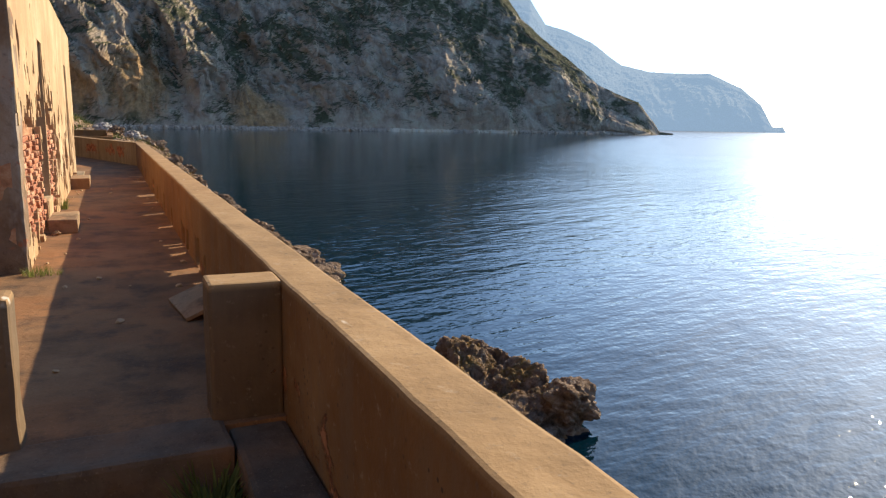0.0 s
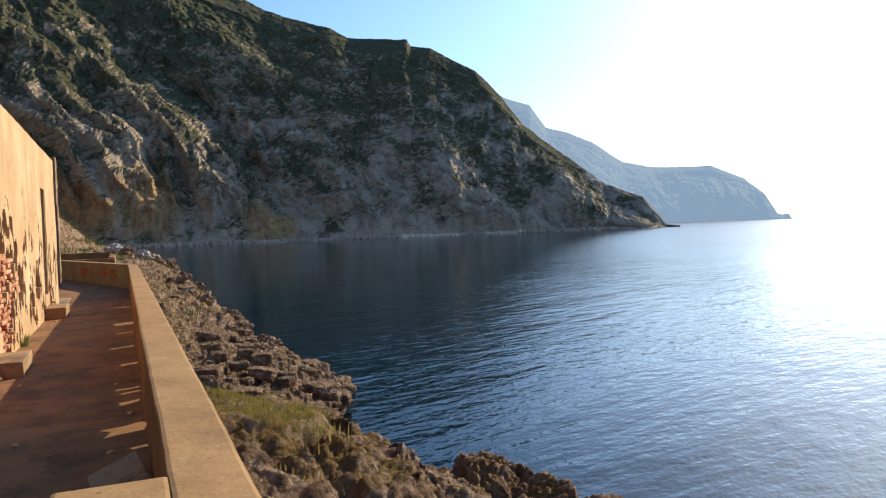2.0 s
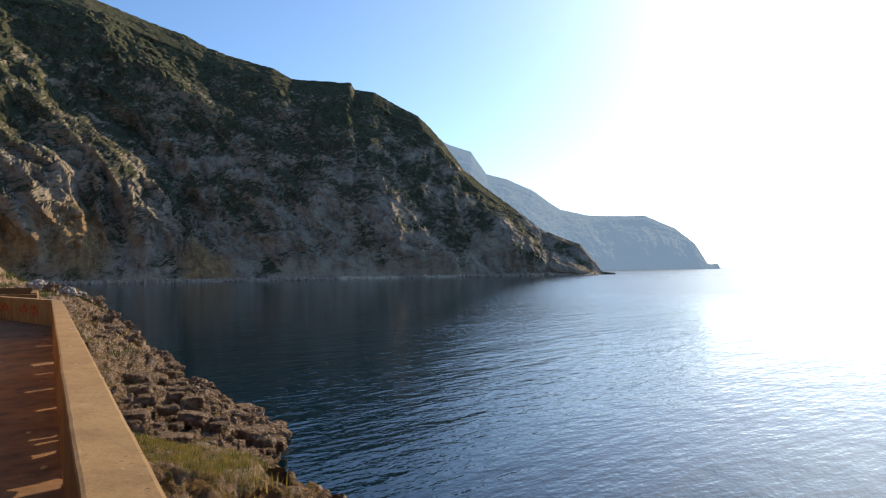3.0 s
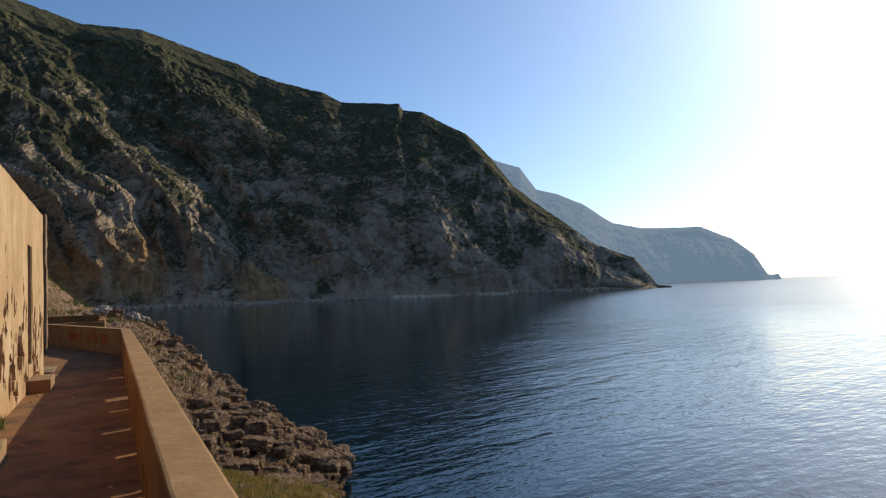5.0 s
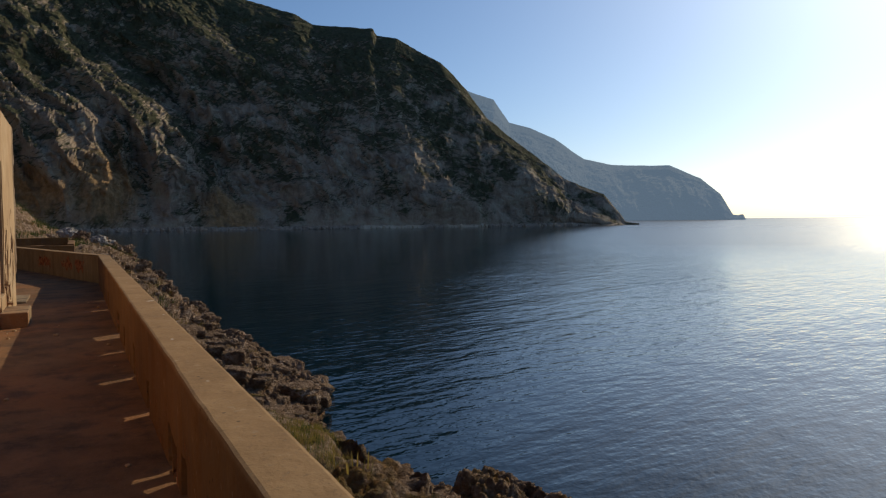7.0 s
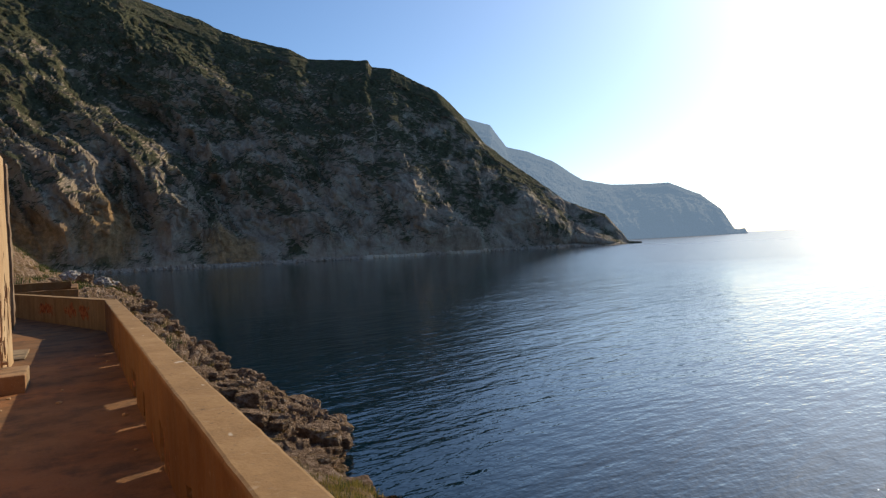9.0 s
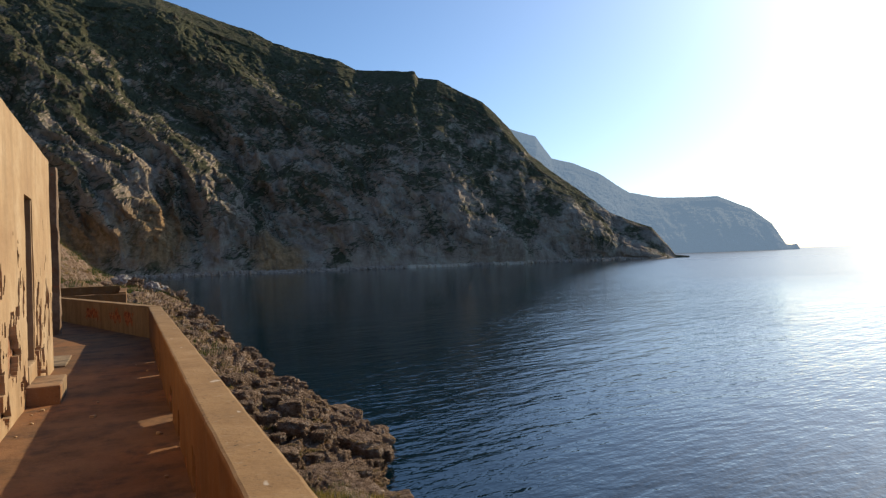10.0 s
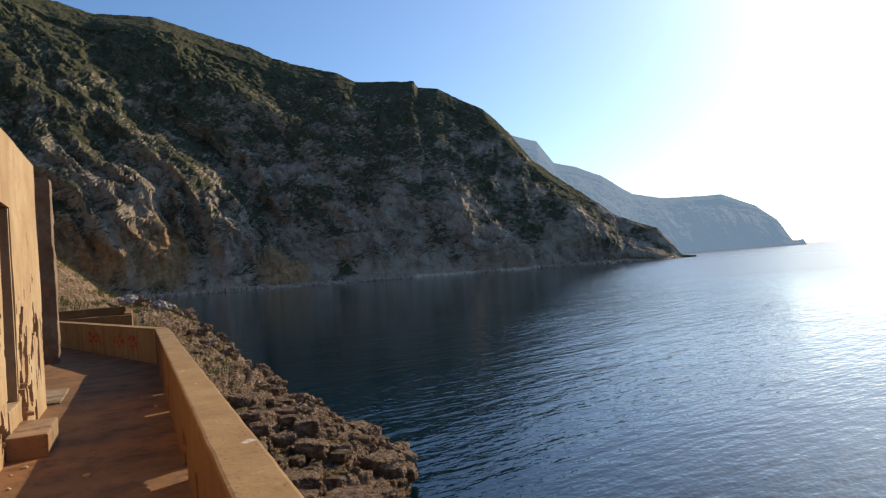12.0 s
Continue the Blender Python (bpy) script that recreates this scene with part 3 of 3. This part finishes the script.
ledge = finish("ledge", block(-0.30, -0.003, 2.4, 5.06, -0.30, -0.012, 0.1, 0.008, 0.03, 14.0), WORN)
tagged(ledge, "low worn concrete ledge at the foot of the parapet", "ledge", kind="structure")
# Unseen wall, added behind the start to keep sky light off the piers.
back = finish("wall_back", block(-9.0, -0.01, -2.0, -1.6, -0.3, 5.6, 0.6, 0.01, 0.02, 15.0), PLASTER)
tagged(back, "unseen plain wall added to block sky light from behind", "wall", kind="structure")


# ---- house ----
HX, HY0, HY1, HZ = -1.57, 9.52, 22.35, 3.46
DOORS = ((12.50, 13.28, 0.41, 2.53), (19.10, 19.88, 0.45, 2.60))


def fallen(y, z):
    """How far the plaster has come off: over 0 it is gone."""
    p = Vector((0, y, z))
    n = noise.noise(Vector((1, y * 1.2, z * 1.3))) * 0.6 + noise.noise(Vector((5, y * 3.6, z * 3.6))) * 0.5 + noise.noise(Vector((9, y * 10, z * 8))) * 0.30 + noise.noise(Vector((3, y * 6.5, z * 1.9))) * 0.42
    low = float(np.interp(z, (0.0, 0.25, 0.5, 1.2, 1.6, 2.0, 2.4, 2.7), (-0.14, 0.12, 0.30, 0.24, -0.06, -0.36, -0.48, -0.9)))
    along = float(np.interp(y, (9.5, 10, 12.4, 14.2, 15.5, 22), (0.24, 0.26, 0.26, 0.18, -0.12, -0.18)))
    return n + low + along - 0.10


house = empty("house", (-4, 16, 0))
tagged(house, "flat-roofed abandoned house, ochre plaster fallen off its brick", "house")
TH = 0.42
pieces = []
at = HY0
for y0, y1, z0, z1 in DOORS:
    pieces += [(at, y0, 0, HZ), (y0, y1, 0, z0), (y0, y1, z1, HZ)]
    at = y1
pieces.append((at, HY1, 0, HZ))
inv = Matrix.Translation((4, -16, 0))


def hpart(name, bm, material, label=""):
    bm.transform(inv)
    return part(name, bm, material, house, label)


core = merged([block(HX - TH, HX - 0.085, y0, y1, z0 - 0.05 if z0 == 0 else z0, z1, 0.10, 0.016, 0, y0) for y0, y1, z0, z1 in pieces])
hpart("wall", core, CORE, "exposed brick and rubble wall")

bm = bmesh.new()
ny, nz = int((HY1 - HY0) / 0.035), int(HZ / 0.04)
vs = {}


def shell_vert(i, k):
    if (i, k) not in vs:
        y, z = HY0 + (HY1 - HY0) * i / ny, HZ * k / nz
        vs[i, k] = bm.verts.new((HX + noise.noise(Vector((y * 0.9, z * 0.9, 2))) * 0.012 + noise.noise(Vector((y * 5, z * 5, 2))) * 0.004, y, z))
    return vs[i, k]


for i in range(ny):
    for k in range(nz):
        y, z = HY0 + (HY1 - HY0) * (i + 0.5) / ny, HZ * (k + 0.5) / nz
        if any(a < y < b and c < z < d for a, b, c, d in DOORS) or fallen(y, z) > 0:
            continue
        bm.faces.new((shell_vert(i, k), shell_vert(i + 1, k), shell_vert(i + 1, k + 1), shell_vert(i, k + 1)))
shell = hpart("plaster", bm, PLASTER, "sunlit ochre plaster with ragged edges")
so = shell.modifiers.new("thick", "SOLIDIFY")
so.thickness, so.offset = 0.075, -1
for f in shell.data.polygons:
    f.use_smooth = False
hpart("wall_end", block(-8.0, HX - 0.002, HY0 - 0.01, HY0 + 0.4, -0.05, HZ, 0.12, 0.014, 0.03, 21.0), SHADED_STAINED)
hpart("wall_end", block(-8.0, HX - 0.006, HY1 - 0.4, HY1 - 0.004, -0.05, HZ, 0.4, 0.01, 0.01, 22.0), PLASTER)
hpart("wall_back", block(-8.0, -7.6, HY0 + 0.4, HY1 - 0.4, -0.05, HZ, 0.8, 0.01, 0, 23.0), PLASTER)
hpart("roof", block(-8.0, HX - 0.03, HY0 + 0.005, HY1 - 0.005, HZ - 0.2, HZ + 0.004, 0.4, 0.008, 0, 24.0), PLASTER)
for y0, y1, z0, z1 in DOORS:
    hpart("jamb", block(HX - TH + 0.01, HX - 0.012, y1 - 0.03, y1 + 0.03, z0, z1, 0.2, 0.003, 0.004, y1), PLASTER)
    hpart("sill", block(HX - TH, HX + 0.012, y0 - 0.02, y1 + 0.05, 0.02, z0 + 0.004, 0.08, 0.006, 0.02, y0), PLASTER)


def step_block(y0, y1, x1, h, label):
    ob = finish("door_step", block(HX - 0.01, x1, y0, y1, -0.01, h, 0.08, 0.007, 0.02, y0), STEP)
    tagged(ob, label, "step", "steps at the house doors")
    return ob


step_block(12.19, 13.15, -1.22, 0.19, "worn cement door step below the nearer doorway")
step_block(18.81, 19.85, -1.20, 0.232, "cement door step below a doorway by the house corner")
slab = finish("stone_slab", block(-2.3, -1.42, 22.6, 24.3, -0.01, 0.03, 0.15, 0.008, 0.02, 31.0), STEP)
tagged(slab, "low flat cement slab past the house corner", "slab")
# The stub's shaded side is put into its colour by the darker plaster.
stub = finish("wall_stub", block(-6.5, -2.03, 29.6, 30.1, -0.05, 4.3, 0.14, 0.03, 0.03, 32.0), SHADED_STAINED)
tagged(stub, "tall brown wall end with a broken edge", "wall", kind="structure")


# ---- bricks laid bare near the first doorway ----
wall_core = next(o for o in house.children if o.name == "wall")
bm = bmesh.new()
bmesh.ops.create_cube(bm, size=1, matrix=Matrix.Diagonal((0.07, 0.225, 0.055, 1)))
bmesh.ops.bevel(bm, geom=bm.edges[:], offset=0.006, segments=1, affect="EDGES")
brick_mesh = bpy.data.meshes.new("brick")
bm.to_mesh(brick_mesh)
bm.free()
brick_mesh.materials.append(BRICK)
rng = random.Random(5)
count = 0
for c in range(24):
    for k in range(24):
        y, z = HY0 + 0.14 + k * 0.245 + (c % 2) * 0.12, 0.14 + c * 0.072
        if any(a - 0.11 < y < b + 0.11 and z > f - 0.03 for a, b, f, g in DOORS) or max(fallen(y - 0.06, z), fallen(y + 0.06, z)) < 0 or rng.random() < 0.16 or count >= 290:
            continue
        ob = new("brick", brick_mesh)
        ob.parent = wall_core
        ob.matrix_local = Matrix.Translation((4, -16, 0)) @ pose(HX - 0.062 + rng.uniform(-0.03, 0.016), y, z, rng.uniform(-2, 2), rng.uniform(-2, 2), rng.uniform(-4, 4)) @ Matrix.Diagonal((1, rng.uniform(0.8, 1.02), rng.uniform(0.85, 1.05), 1))
        count += 1


# ---- boulders of the shore ----
def boulder_bm(seed, sub, boxy=False):
    bm = bmesh.new()
    bmesh.ops.create_icosphere(bm, subdivisions=sub, radius=1)
    off = Vector((seed * 7.3, seed * 1.9, 0))
    for v in bm.verts:
        p = v.co.copy()
        p = Vector((p.x, p.y, p.z * 0.8))
        cells = noise.voronoi(p * 1.5 + off)[0]
        fine = noise.voronoi(p * 4.2 + off)[0]
        grow = 1 + 0.42 * (cells[1] - cells[0] - 0.35) + 0.14 * (fine[1] - fine[0] - 0.3) + 0.30 * noise.noise(p * 0.9 + off) + 0.40 * (noise.turbulence(p * 1.3 + off, 5, True) - 0.6)
        if boxy:
            p = p / max(abs(p.x), abs(p.y), abs(p.z) / 0.8) ** 0.7
            p.z *= 0.9
            grow = 1 + 0.45 * (grow - 1)
        v.co = p * grow
    return bm


kinds = [finish("boulder", boulder_bm(n, 5 if n < 4 else 4, n > 3), COAST) for n in range(8)]
BOULDER = "weathered pale limestone boulder on the shore"
for k in kinds:
    tagged(k, BOULDER, "boulder", "boulders on the shore")
spots = [(13.4, 28.6, -8.6, 1.2), (14.4, 23.0, -8.6, 1.3), (12.6, 51.0, -9.2, 1.5), (11.0, 49.4, -8.9, 1.4), (9.2, 48.4, -8.3, 1.2), (12.2, 55.0, -9.0, 1.4)]
rng = random.Random(11)
for n in range(84):
    y = rng.uniform(33, 62) if n < 60 else rng.uniform(62, 110)
    x = rng.uniform(0.35, 0.99) * shore_x(y)
    size = rng.choice((0.35, 0.45, 0.55, 0.7, 0.9)) * (1.0 if y < 60 else 1.3)
    spots.append((x, y, coast_z(x, y) - 0.15 * size, size))
for x, y, size in ((-3.4, 112, 1.0), (0.5, 140, 1.3), (5.0, 128, 1.2), (6.5, 136, 1.5), (3.4, 152, 1.6), (8.0, 150, 1.7), (14, 235, 2.4), (4, 190, 2.2)):
    spots.append((x, y, coast_z(x, y) + 0.2 * size, size))
free = list(kinds)
for n, (x, y, z, size) in enumerate(spots):
    tip = 20 if size > 1.0 else 7
    m = pose(x, y, z, rng.uniform(-tip, tip), rng.uniform(-tip, tip), rng.uniform(0, 360))
    ob = kinds[n % 4] if size > 1.0 else kinds[4 + n % 4]
    if ob in free:
        free.remove(ob)
        made = ob
        made.matrix_basis = m
    else:
        made = copy_thing(ob, m)
    made.scale = (size * rng.uniform(0.85, 1.2), size * rng.uniform(0.85, 1.2), size * rng.uniform(0.7, 0.95))


def m_pale():
    m = Mat("pale_limestone", 0.95)
    m.base(m.ramp(m.noise(0.8, 7, 0.7), [(0.3, (0.16, 0.135, 0.11)), (0.5, (0.36, 0.32, 0.28)), (0.7, (0.52, 0.48, 0.43))]))
    m.bump(m.noise(2.0, 7, 0.7), 0.3)
    return m.m


PALE = m_pale()
for n, (x, y, size) in enumerate(((-1.6, 150, 1.5), (2.6, 124, 1.2), (5.4, 168, 1.8), (10.6, 235, 2.6), (8.6, 172, 1.0))):
    ob = finish("boulder", boulder_bm(20 + n, 4), PALE)
    ob.matrix_world = pose(x, y, coast_z(x, y) + 0.35 * size, 8, -6, 50 * n)
    ob.scale = (size * 1.2, size, size * 0.9)
    tagged(ob, "large pale grey limestone boulder on the far shore", "boulder", "pale boulders on the far shore")


# ---- growth ----
def m_leaf(name, a, b):
    m = Mat(name, 0.8)
    g = m.nt.nodes.new("ShaderNodeNewGeometry")
    m.base(m.ramp(g.outputs["Random Per Island"], [(0.0, a), (1.0, b)]))
    glow = m.nt.nodes.new("ShaderNodeBsdfTranslucent")
    mixer = m.nt.nodes.new("ShaderNodeMixShader")
    mixer.inputs[0].default_value = 0.45
    m.link(m.bsdf.inputs["Base Color"].links[0].from_socket, glow.inputs["Color"])
    m.link(m.bsdf.outputs[0], mixer.inputs[1])
    m.link(glow.outputs[0], mixer.inputs[2])
    m.link(mixer.outputs[0], m.nt.nodes["Material Output"].inputs["Surface"])
    return m.m


DRY = m_leaf("dry_grass", (0.13, 0.12, 0.022), (0.38, 0.28, 0.07))
GREEN = m_leaf("green_scrub", (0.03, 0.05, 0.012), (0.11, 0.13, 0.035))
WEED = m_leaf("weed_leaf", (0.10, 0.13, 0.03), (0.26, 0.26, 0.07))


def blades(places, material, name, label, category, kind="stuff"):
    """Tufts of bent blades. Places: rows of x, y, z, height, spread, count."""
    verts, faces = [], []
    r = random.Random(len(places))
    for x, y, z, high, spread, n in places:
        for _ in range(n):
            a, d = r.uniform(0, 6.283), spread * math.sqrt(r.random())
            px, py = x + d * math.cos(a), y + d * math.sin(a)
            h, lean, w = high * r.uniform(0.5, 1.1), r.uniform(0.1, 0.7) * high, high * r.uniform(0.02, 0.05)
            b = a + r.uniform(-0.8, 0.8)
            ux, uy = math.cos(b), math.sin(b)
            k = len(verts)
            verts += [(px - uy * w, py + ux * w, z - 0.05), (px + uy * w, py - ux * w, z - 0.05), (px + ux * lean * 0.4 + uy * w * 0.7, py + uy * lean * 0.4 - ux * w * 0.7, z + h * 0.6), (px + ux * lean * 0.4 - uy * w * 0.7, py + uy * lean * 0.4 + ux * w * 0.7, z + h * 0.6), (px + ux * lean, py + uy * lean, z + h)]
            faces += [(k, k + 1, k + 2, k + 3), (k + 3, k + 2, k + 4)]
    me = bpy.data.meshes.new(name)
    me.from_pydata(verts, [], faces)
    me.materials.append(material)
    return tagged(new(name, me), label, category, kind=kind)


bpy.context.view_layer.update()


def ground_at(x, y):
    hit = coast.ray_cast(Vector((x, y, 60)), Vector((0, 0, -1)))
    return hit[1].z if hit[0] else coast_z(x, y)


rng = random.Random(3)
dry, green = [], []
for _ in range(900):
    a, d = rng.uniform(0, 6.283), math.sqrt(rng.random())
    x, y = 2.9 + 2.6 * d * math.cos(a), 21.9 + 2.6 * d * math.sin(a)
    if lawn_at(x, y) > 0.25:
        (green if rng.random() < 0.35 else dry).append((x, y, ground_at(x, y), rng.uniform(0.05, 0.14), 0.22, 30))
for _ in range(900):
    y = rng.uniform(16, 120)
    x = rng.uniform(0.6, 0.7 * shore_x(y))
    if noise.noise(Vector((x * 0.28, y * 0.13, 2))) > 0.16:
        (dry if rng.random() < 0.7 else green).append((x, y, ground_at(x, y), rng.uniform(0.15, 0.35), 0.4, 10))
for _ in range(2600):
    y = rng.uniform(44, 330)
    x = rng.uniform(-0.12 * y, 8)
    if noise.noise(Vector((x * 0.10, y * 0.05, 7))) > -0.12:
        k = 0.4 + y / 160
        (green if rng.random() < 0.5 else dry).append((x, y, ground_at(x, y), k * rng.uniform(0.15, 0.4), k * 0.9, 14))
for bx, by in ((1.6, 27.0), (1.9, 28.6), (1.5, 30.0), (1.4, 25.4), (2.6, 33.0), (1.7, 36.5)):
    for _ in range(14):
        x, y = bx + rng.uniform(-0.5, 0.5), by + rng.uniform(-0.8, 0.8)
        (green if rng.random() < 0.6 else dry).append((x, y, ground_at(x, y), rng.uniform(0.25, 0.5), 0.25, 26))
for _ in range(380):
    y = rng.uniform(60, 420)
    x = rng.uniform(-0.14 * y, 7)
    green.append((x, y, ground_at(x, y), rng.uniform(0.35, 0.8), rng.uniform(0.9, 1.8), 60))
blades(dry, DRY, "grass", "dry yellow-green grass between the shore rocks", "grass")
blades(green, GREEN, "scrub", "low dark green scrub on the shore slope", "scrub")


def weed(x, y, z, high, spread, n, label):
    return blades([(x, y, z, high, spread, n)], WEED, "weed", label, "weed", kind="")


weed(-1.48, 9.40, 0.0, 0.085, 0.13, 150, "small green weed at the foot of the house corner")
weed(-1.33, 9.38, 0.0, 0.055, 0.08, 60, "small green weed in a crack of the terrace floor")
weed(-1.54, 15.1, 0.02, 0.17, 0.08, 60, "green weed growing up the foot of the plaster wall")
weed(-0.42, 4.60, -0.28, 0.26, 0.13, 160, "dark weed at the foot of a gate pier")


# ---- loose things on the terrace ----
tile = finish("slab_fragment", block(-0.16, 0.16, -0.36, 0.36, -0.015, 0.015, 0.08, 0.004, 0.004, 41.0), STEP)
tile.matrix_world = pose(-0.20, 7.5, 0.075, 0, -22, 6)
tagged(tile, "thin broken cement slab leaning at the foot of the parapet", "slab")
rng = random.Random(8)
for n in range(26):
    if n < 10:
        x, y = rng.uniform(-1.52, -1.2), rng.uniform(9.8, 18.5)
    else:
        x, y = rng.uniform(-1.5, -0.08), rng.uniform(6, 24)
    bm = bmesh.new()
    bmesh.ops.create_icosphere(bm, subdivisions=2, radius=rng.uniform(0.012, 0.035))
    for v in bm.verts:
        v.co *= 1 + 0.5 * noise.noise(v.co * 40 + Vector((n, 0, 0)))
        v.co.z *= 0.6
    ob = finish("plaster_chip", bm, PLASTER)
    ob.location = (x, y, 0.008)
    tagged(ob, "small chip of fallen plaster on the terrace floor", "debris", "plaster chips on the terrace")
ob = finish("stone", boulder_bm(3, 3), STEP)
ob.matrix_world = pose(-1.47, 12.08, 0.025, 0, 0, 30)
ob.scale = (0.06, 0.09, 0.035)
tagged(ob, "small pale stone beside the door step", "stone")


# ---- low ruin on the slope past the terrace ----
ruin = empty("ruin", (-3.5, 47.0, 0))
tagged(ruin, "low roofless ochre ruin among grass beyond the terrace", "ruin")
for name, box in (("front_wall", (-6.5, -0.55, 45.0, 45.35, -1.0, 0.48)), ("side_wall", (-0.85, -0.55, 45.36, 52.0, -1.0, 0.55)), ("back_wall", (-6.5, -0.86, 51.7, 52.0, -1.0, 0.70))):
    bm = block(*box, 0.35, 0.03, 0.02, box[0])
    bm.transform(Matrix.Translation((3.5, -47.0, 0)))
    part(name, bm, PARAPET, ruin)
